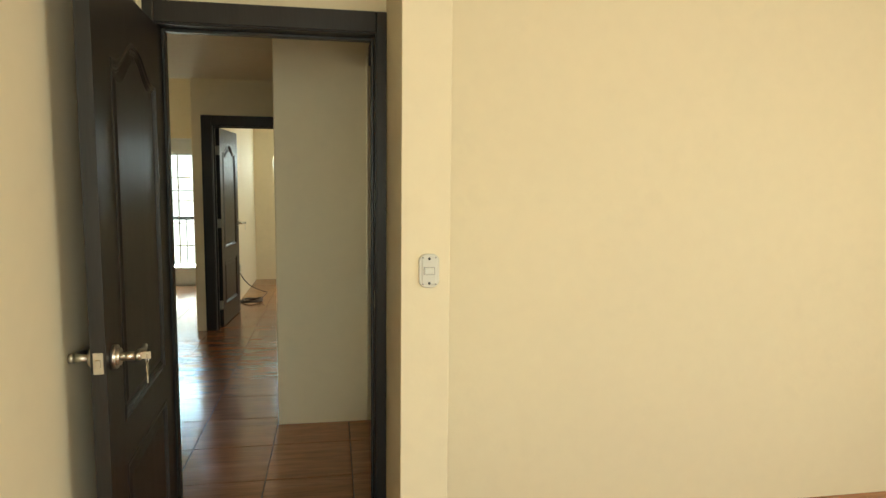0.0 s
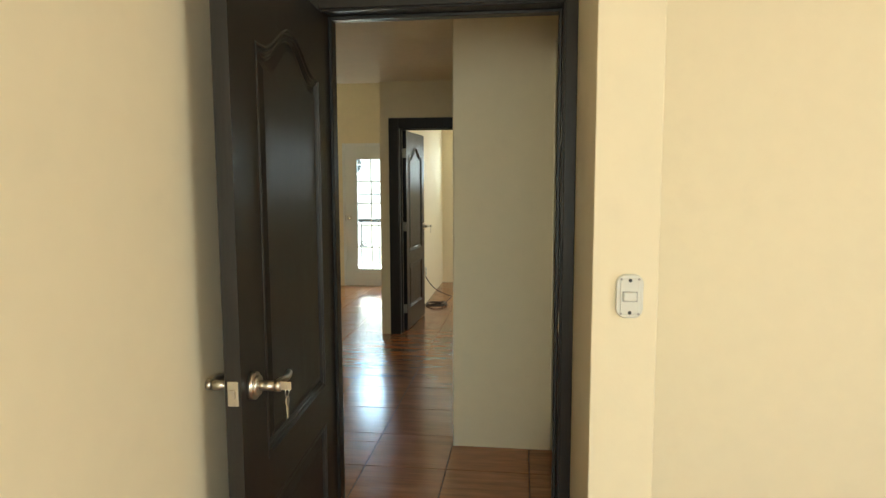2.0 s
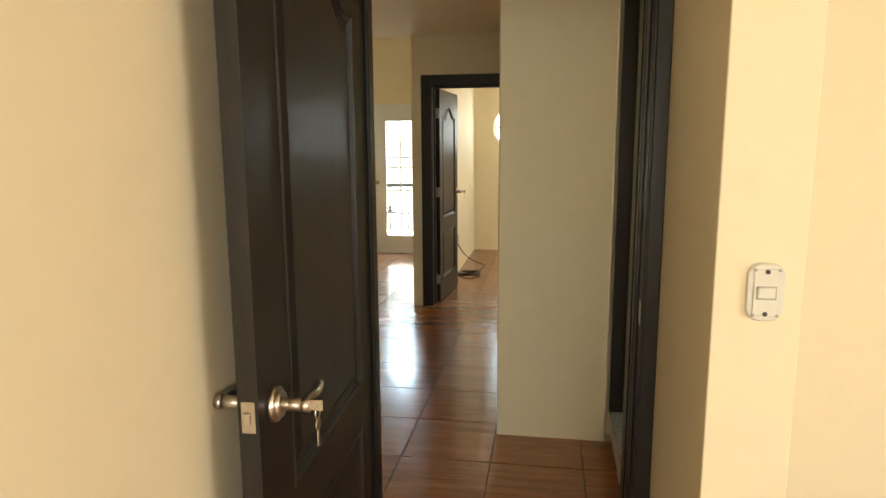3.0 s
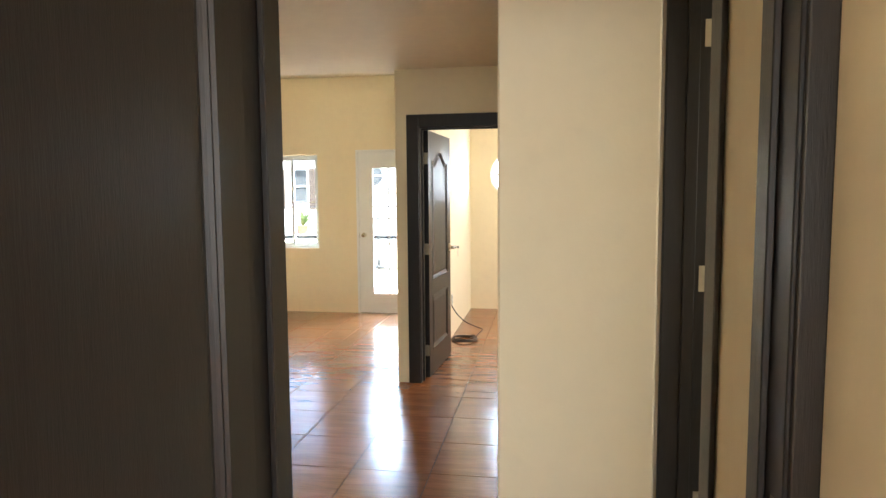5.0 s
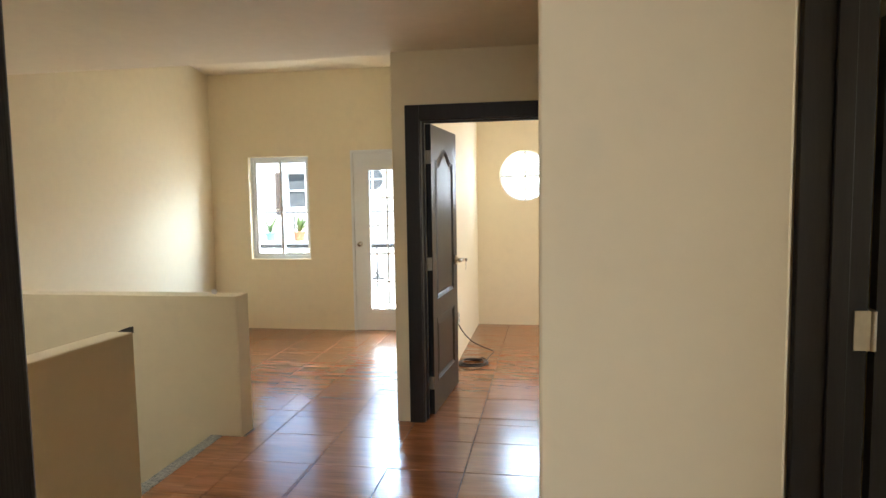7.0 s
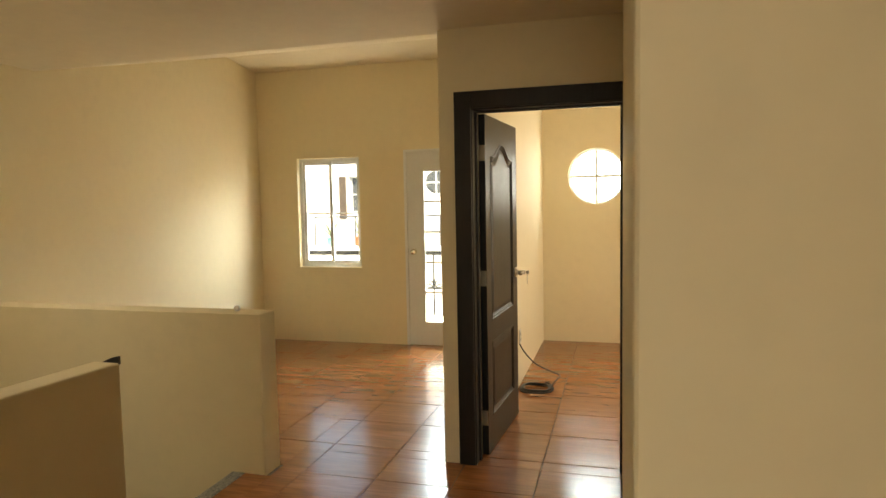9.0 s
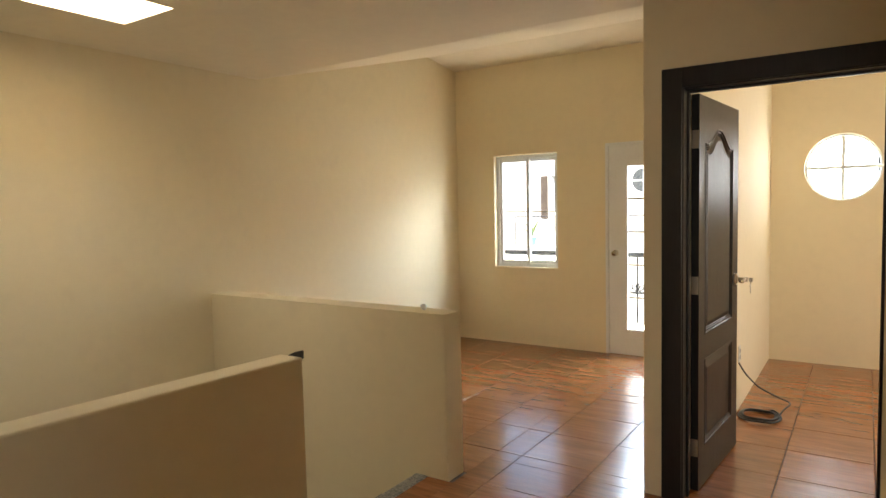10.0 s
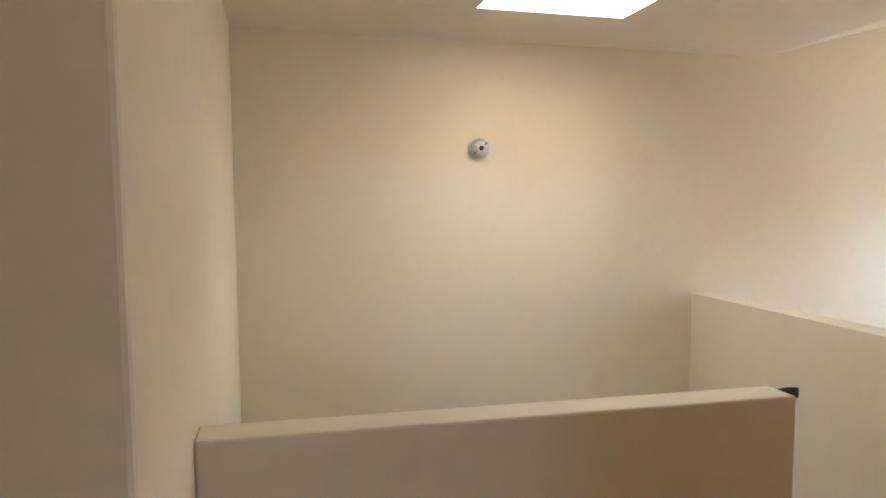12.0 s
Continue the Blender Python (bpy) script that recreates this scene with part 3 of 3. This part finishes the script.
# ---- living room ----
def sliding_window(x0, x1, z0, z1, y):
    w = tagged(new("window_1"), "white aluminium sliding window with two sashes", "window", kind="structure")
    f = 0.036
    part("window_frame", solid([(x0 + 0.002, y, z0 + 0.002, x1 - 0.002, y + 0.07, z1 - 0.002)], [(x0 + f, y - 1, z0 + f, x1 - f, y + 1, z1 - f)]), ALU, w)
    mid = (x0 + x1) / 2
    for xa, xb, ya in ((x0 + f - 0.004, mid + 0.018, y + 0.012), (mid - 0.018, x1 - f + 0.004, y + 0.038)):
        s = part("sash", solid([(xa, ya, z0 + f - 0.004, xb, ya + 0.022, z1 - f + 0.004)], [(xa + 0.034, y - 1, z0 + f + 0.034, xb - 0.034, y + 1, z1 - f - 0.032)]), ALU, w)
        part("muntin", boxed(xa + 0.032, ya + 0.006, 1.395, xb - 0.032, ya + 0.016, 1.411, 0.002, 1), STEEL, s, "thin grey glazing bar")
        p = part("pane", boxed(xa + 0.033, ya + 0.0085, z0 + f + 0.032, xb - 0.033, ya + 0.0135, z1 - f - 0.030), GLASS, s)
        p.visible_shadow = False
    part("pull", boxed(mid - 0.012, y + 0.004, 1.30, mid + 0.010, y + 0.012, 1.36, 0.003), STEEL, w)
    part("window_sill", boxed(x0 - 0.006, y - 0.012, z0 - 0.014, x1 + 0.006, y + 0.002, z0 + 0.004, 0.003), WHITE, w)
    return w


sliding_window(-3.46, -2.735, 0.82, 2.0, 12.195)


def balcony_door(x0, x1, top, y):
    d = tagged(part("door_4", solid([(x0, y, 0.003, x1, y + 0.04, top)], [(x0 + 0.175, y - 1, 0.245, x1 - 0.175, y + 1, 1.83)]), WHITE), "white enamelled balcony door with a ten-light glass panel", "door", kind="structure")
    gx0, gx1 = x0 + 0.175, x1 - 0.175
    part("glazing_bead", solid([(gx0 - 0.018, y - 0.008, 0.227, gx1 + 0.018, y, 1.848)], [(gx0 + 0.006, y - 1, 0.251, gx1 - 0.006, y + 1, 1.824)]), WHITE, d)
    p = part("pane", boxed(gx0, y + 0.016, 0.245, gx1, y + 0.022, 1.83), GLASS, d)
    p.visible_shadow = False
    for k in range(1, 5):
        z = 0.245 + (1.83 - 0.245) * k / 5
        part("muntin", boxed(gx0, y + 0.006, z - 0.009, gx1, y + 0.015, z + 0.009, 0.002, 1), STEEL, d, "thin grey glazing bar")
    part("muntin", boxed((gx0 + gx1) / 2 - 0.009, y + 0.0062, 0.245, (gx0 + gx1) / 2 + 0.009, y + 0.0148, 1.83, 0.002, 1), STEEL, d, "thin grey glazing bar")
    bm = cyl(bmesh.new(), 0.030, 0.010, pose(x0 + 0.062, y - 0.005, 0.99, 90), 28)
    cyl(bm, 0.012, 0.030, pose(x0 + 0.062, y - 0.022, 0.99, 90), 18)
    knob = smooth_auto(part("door_knob", bm, STEEL, d, "satin nickel round knob"))
    bm = bmesh.new()
    bmesh.ops.create_uvsphere(bm, u_segments=20, v_segments=12, radius=0.026, matrix=pose(x0 + 0.062, y - 0.046, 0.99) @ Matrix.Diagonal((1, 0.75, 1, 1)))
    smooth(part("grip", bm, STEEL, knob))
    # a black block carries the shade of the strike recess
    part("strike_plate", boxed(x0 - 0.008, y - 0.002, 0.955, x0 - 0.001, y + 0.01, 1.025), BLACK_AND_HOLLOW, d, "black block with the strike recess's shade in its colour")
    return d


balcony_door(-2.2015, -1.4385, 2.0245, 12.150)
part_frame = tagged(part("door_frame_4", solid([(-2.232, 12.134, 0.0, -1.408, 12.20, 2.052)], [(-2.203, 11, -1, -1.437, 13, 2.026)]), WHITE), "white enamelled frame of the balcony door", "door frame", kind="structure")

# lump of mortar on the low wall, dark bracket at the parapet's end
bm = bmesh.new()
bmesh.ops.create_icosphere(bm, subdivisions=2, radius=0.02)
for v in bm.verts:
    v.co = Vector((v.co.x * 0.95, v.co.y * 0.9, v.co.z * 0.9)) * (1 + 0.25 * noise.noise(v.co * 70))
lump = tagged(part("mortar_lump", bm, STUCCO), "small grey mortar lump lying on the low wall", "mortar lump")
lump.location = (-2.17, 8.975, 0.923)


def bracket():
    """A blackened metal fin with a rising curved top, fixed to the parapet's end."""
    b = thing("rail_bracket", pose(-2.009, 7.841, 0.906), "black metal handrail bracket at the end of the parapet", "bracket")
    prof = [(-0.03, -0.008), (0.055, -0.008), (0.055, 0.024)] + [(0.055 - 0.085 * i / 8, 0.024 - 0.030 * (i / 8) ** 1.5) for i in range(1, 9)]
    bm = bmesh.new()
    a, c = ([bm.verts.new((x, y, z)) for x, z in prof] for y in (0.0, 0.010))
    n = len(prof)
    for i in range(n):
        bm.faces.new([a[i], a[(i + 1) % n], c[(i + 1) % n], c[i]])
    bm.faces.new(a), bm.faces.new(c)
    bmesh.ops.recalc_face_normals(bm, faces=bm.faces[:])
    part("fin", bm, BLACK_AND_HOLLOW, b)
    part("base_plate", boxed(-0.03, 0.0, -0.017, 0.05, 0.008, -0.008, 0.001, 1), BLACK_AND_HOLLOW, b)


bracket()

# ---- stairwell ----
lamp = thing("lamp_holder", pose(WEST, 7.415, 1.83), "white porcelain bulbless lamp holder on the cream wall", "lamp holder")
bm = cyl(bmesh.new(), 0.062, 0.018, pose(0.009, 0, 0, 0, 90), 32)
cyl(bm, 0.055, 0.022, pose(0.029, 0, 0, 0, 90), 32, 0.036)
smooth_auto(part("base", bm, PLASTIC, lamp))
part("collar", cyl(bmesh.new(), 0.030, 0.020, pose(0.050, 0, 0, 0, 90), 28), PLASTIC, lamp)
# dark inside of the empty socket, put on as a black disc
part("socket_cavity_shade", cyl(bmesh.new(), 0.014, 0.004, pose(0.0605, 0, 0, 0, 90), 24), BLACK_AND_HOLLOW, lamp, "black disc with the empty bulb socket's shade in its colour")
for y, z in ((-0.034, -0.026), (0.036, 0.030)):
    part("screw", cyl(bmesh.new(), 0.008, 0.012, pose(0.036, y, z, 0, 90), 10), CONCRETE, lamp, "grey fixing screw")

bm = boxed(-3.41, 7.13, 2.905, -2.81, 8.085, 2.93, 0.006, 1)
cover_mat = bpy.data.materials.new("opal_acrylic")
cover_mat.use_nodes = True
nodes, links = cover_mat.node_tree.nodes, cover_mat.node_tree.links
tr = nodes.new("ShaderNodeBsdfTranslucent")
tr.inputs["Color"].default_value = (0.9, 0.88, 0.82, 1)
links.new(tr.outputs[0], nodes["Material Output"].inputs["Surface"])
tagged(part("skylight_cover", bm, cover_mat), "opal acrylic skylight cover", "skylight", kind="structure")

stairs = tagged(new("stairs"), "concrete stairs with granite treads going down", "stairs", kind="structure")
for k in range(3):
    z = -0.175 * (k + 1)
    part("tread", boxed(-2.16 - 0.28 * (k + 1), 7.82, z - 0.03, -2.13 - 0.28 * k, 8.885, z, 0.004), GRANITE, stairs)
    part("riser", boxed(-2.17 - 0.28 * k, 7.82, z, -2.15 - 0.28 * k, 8.885, z + 0.145 if k else -0.03), PLASTER, stairs)
part("landing", boxed(WEST, 7.82, -0.73, -2.99, 8.885, -0.70, 0.004), GRANITE, stairs)
for k in range(6):
    z = -0.70 - 0.175 * (k + 1)
    part("tread", boxed(WEST, 7.54 - 0.28 * k, z - 0.03, -3.0, 7.85 - 0.28 * k, z, 0.004), GRANITE, stairs)
    part("riser", boxed(WEST, 7.82 - 0.28 * k, z, -3.0, 7.84 - 0.28 * k, z + 0.145), PLASTER, stairs)
tagged(part("stair_nosing", boxed(-2.185, 7.82, -0.035, -2.105, 8.884, 0.004, 0.006), GRANITE), "speckled granite nosing along the head of the stairs", "nosing", kind="structure")
structure("floor_lower", solid([(-4.1, 5.9, LOW - 0.1, -1.7, 9.1, LOW)]), CONCRETE, "plain concrete floor of the storey below", "floor")

# ---- outdoors ----
structure("ground", boxed(-400, -400, -3.2, 400, 400, -3.0), GROUND, "pale paved ground reaching far out", "ground")
structure("balcony_slab", solid([(-4.3, NORTH + 0.15, -0.25, -1.043, 13.35, -0.05)]), CONCRETE, "grey concrete balcony slab", "balcony")
rail = thing("balcony_railing", pose(0, 13.2, -0.05), "dark painted iron balcony railing", "railing")
part("top_rail", boxed(-4.3, -0.03, 0.915, -1.05, 0.03, 0.965, 0.004), IRON, rail)
part("bottom_rail", boxed(-4.3, -0.012, 0.08, -1.05, 0.012, 0.11, 0.003), IRON, rail)
for k in range(12):
    x = -4.27 + k * 0.29
    part("post", boxed(x - 0.007, -0.007, 0.0 if k % 4 == 0 else 0.11, x + 0.007, 0.007, 0.915), IRON, rail)

# lotus ornament worked into the railing
fan = part("ornament", boxed(-2.33, -0.008, 0.50, -2.14, 0.008, 0.515, 0.002, 1), IRON, rail, "scrolled iron lotus ornament")
for k in range(5):
    a0 = radians(20 + 35 * k)
    pts = [(-2.235 + 0.11 * u * math.cos(a0 + side * 0.30 * math.sin(math.pi * u)), 0.0, 0.515 + 0.11 * u * math.sin(a0 + side * 0.30 * math.sin(math.pi * u)))
           for side, us in ((1, [i / 6 for i in range(1, 7)]), (-1, [1 - i / 6 for i in range(1, 6)])) for u in us]
    part("petal", tube(pts, 0.007, 6), IRON, fan)
part("stem", boxed(-2.241, -0.006, 0.11, -2.229, 0.006, 0.915, 0.002, 1), IRON, fan)


def house():
    h = thing("house", pose(0, 26, -3.0), "white stucco neighbouring house with small windows", "house")
    wins = [(-8.97, -8.25, 4.18, 5.42), (-4.5, -3.3, 4.2, 5.6), (-12.6, -11.6, 4.1, 5.5), (-0.6, 0.5, 4.2, 5.6)]
    part("wall", solid([(-17, 0, 0, 6, 6, 7.6)], [(a, -1, b, c, 0.25, d) for a, c, b, d in wins]), STUCCO, h)
    part("roof", boxed(-17.3, -0.4, 7.6, 6.3, 6.4, 7.85, 0.02, 1), TERRA, h, "terracotta roof edge")
    for a, c, b, d in wins:
        w = part("window", solid([(a, 0.16, b, c, 0.22, d)], [(a + 0.05, -1, b + 0.05, c - 0.05, 1, (b + d) / 2 - 0.02), (a + 0.05, -1, (b + d) / 2 + 0.02, c - 0.05, 1, d - 0.05)]), ALU, h)
        part("pane", boxed(a, 0.225, b, c, 0.245, d), UNLIT_PANE, w, "opaque pane with an unlit room's dark in its colour")
    part("band", boxed(-17, -0.05, 3.0, 6, 0.0, 3.2), STUCCO, h)
    for x in (-9.32, -8.17):
        sh = part("shutter", boxed(x, -0.045, 3.98, x + 0.26, -0.003, 5.42, 0.008, 1), SHUTTER, h, "dark brown louvred shutter")
        for k in range(18):
            z = 4.06 + k * 0.073
            part("slat", boxed(x + 0.04, -0.058, z, x + 0.22, -0.046, z + 0.05, 0.003, 1), SHUTTER, sh)
    cx, cz = -5.85, 5.14
    rim = smooth(part("round_window", tube([(cx + 0.40 * math.cos(a), -0.02, cz + 0.40 * math.sin(a)) for a in [2 * math.pi * i / 40 for i in range(41)]], 0.035, 8), ALU, h, "round window with white cross bars"))
    part("pane", cyl(bmesh.new(), 0.385, 0.02, pose(cx, -0.014, cz, 90), 40), UNLIT_PANE, rim)
    part("bar", boxed(cx - 0.37, -0.05, cz - 0.022, cx + 0.37, -0.03, cz + 0.022, 0.003, 1), ALU, rim)
    part("bar", boxed(cx - 0.022, -0.049, cz - 0.37, cx + 0.022, -0.031, cz + 0.37, 0.003, 1), ALU, rim)
    return h


house()
tagged(part("garden_wall", boxed(-14, 20.3, -3.0, 4, 20.5, 0.46, 0.02, 1), STUCCO), "white stucco terrace wall opposite", "wall", kind="structure")

terrace = thing("terrace_railing", pose(0, 20.4, 0.46), "thin grey metal railing on the terrace wall opposite", "railing")
part("top_rail", boxed(-7.46, -0.015, 0.70, -2.0, 0.015, 0.735, 0.003, 1), IRON, terrace)
for k in range(6):
    x = -7.46 + k * 1.09
    part("post", boxed(x, -0.014, 0, x + 0.028, 0.014, 0.70, 0.003, 1), IRON, terrace)


def potted_plant(x, y, z, r, mat, label, n, seed):
    rnd = random.Random(seed)
    p = thing("potted_plant", pose(x, y, z), label, "plant", "pots on the terrace wall")
    bm = cyl(bmesh.new(), r * 0.75, r * 1.6, pose(0, 0, r * 0.8), 20, r)
    cyl(bm, r * 1.08, r * 0.25, pose(0, 0, r * 1.5), 20)
    part("pot", bm, mat, p)
    bm = bmesh.new()
    for i in range(n):
        a, ln, lean = rnd.uniform(0, 6.28), rnd.uniform(2.2, 4.6) * r, rnd.uniform(0.2, 0.95)
        d, s = Vector((math.cos(a), math.sin(a), 0)), Vector((-math.sin(a), math.cos(a), 0))
        prev = None
        for k in range(6):
            u = k / 5
            c = Vector((0, 0, r * 1.5)) + d * (ln * lean * u) + Vector((0, 0, ln * (u - 0.55 * lean * u * u)))
            wd = r * 0.22 * math.sin(math.pi * (0.12 + 0.86 * u))
            row = [bm.verts.new(c + s * wd), bm.verts.new(c + Vector((0, 0, -wd * 0.4))), bm.verts.new(c - s * wd)]
            if prev:
                for q in (0, 1):
                    bm.faces.new([prev[q], prev[q + 1], row[q + 1], row[q]])
            prev = row
    part("leaves", bm, LEAF, p)


potted_plant(-7.0, 20.4, 0.46, 0.13, TURQ, "spiky green plant in a turquoise pot on terrace wall", 16, 3)
potted_plant(-6.22, 20.4, 0.46, 0.14, TERRA, "small leafy plant in a terracotta pot on terrace wall", 22, 5)

# ---- floor tiles ----
PITCH, JOINT, TX, TY = 0.4335, 0.0042, -0.055, 5.935
AREAS = [(-1.37, HALL_Y, 0.535, 6.676), (-1.948, 6.035, -1.37, 9.287), (-2.105, 7.82, -1.948, 8.885), (-1.37, 6.676, -0.05, 9.287),
         (WEST, 9.04, -1.948, NORTH), (-1.948, 9.287, -1.043, NORTH), (-0.85, 9.287, -0.05, 9.42), (-0.85, 9.42, 3.0, NORTH2), (-0.352, BED_Y1, 0.457, HALL_Y)]
tile_floor = tagged(new("tile_floor"), "glossy wood-print orange-brown ceramic floor tiles with dark joints", "floor", kind="structure")
meshes = {}


def tile_mesh(w, d):
    key = (round(w, 3), round(d, 3))
    if key not in meshes:
        bm = boxed(0, 0, -0.012, w, d, 0, 0.0)
        top = [e for e in bm.edges if all(v.co.z > -0.001 for v in e.verts)]
        bmesh.ops.bevel(bm, geom=top, offset=0.0015, segments=1, affect="EDGES")
        me = bpy.data.meshes.new("tile")
        bm.to_mesh(me)
        bm.free()
        me.materials.append(TILE)
        meshes[key] = me
    return meshes[key]


rng = random.Random(7)
rest = bmesh.new()
for i in range(-10, 11):
    for j in range(-14, 17):
        cx0, cy0 = TX + i * PITCH + JOINT / 2, TY + j * PITCH + JOINT / 2
        cx1, cy1 = cx0 + PITCH - JOINT, cy0 + PITCH - JOINT
        for ax0, ay0, ax1, ay1 in AREAS:
            x0, y0, x1, y1 = max(cx0, ax0), max(cy0, ay0), min(cx1, ax1), min(cy1, ay1)
            if x1 - x0 > 0.012 and y1 - y0 > 0.012:
                if ax1 == 3.0 and x0 > 0.9:
                    box(rest, x0, y0, -0.012, x1, y1, 0)
                    continue
                t = new("tile", tile_mesh(x1 - x0, y1 - y0))
                t.parent = tile_floor
                t.matrix_basis = pose(x0, y0, rng.uniform(-0.0005, 0.0005), rng.uniform(-0.05, 0.05), rng.uniform(-0.05, 0.05))
        x0, y0, x1, y1 = max(cx0, -0.42), max(cy0, BED_Y0), min(cx1, 4.05), min(cy1, BED_Y1)
        if x1 - x0 > 0.012 and y1 - y0 > 0.012:
            box(rest, x0, y0, -0.012, x1, y1, 0)
tagged(part("more_tiles", rest, TILE, tile_floor), kind="stuff")
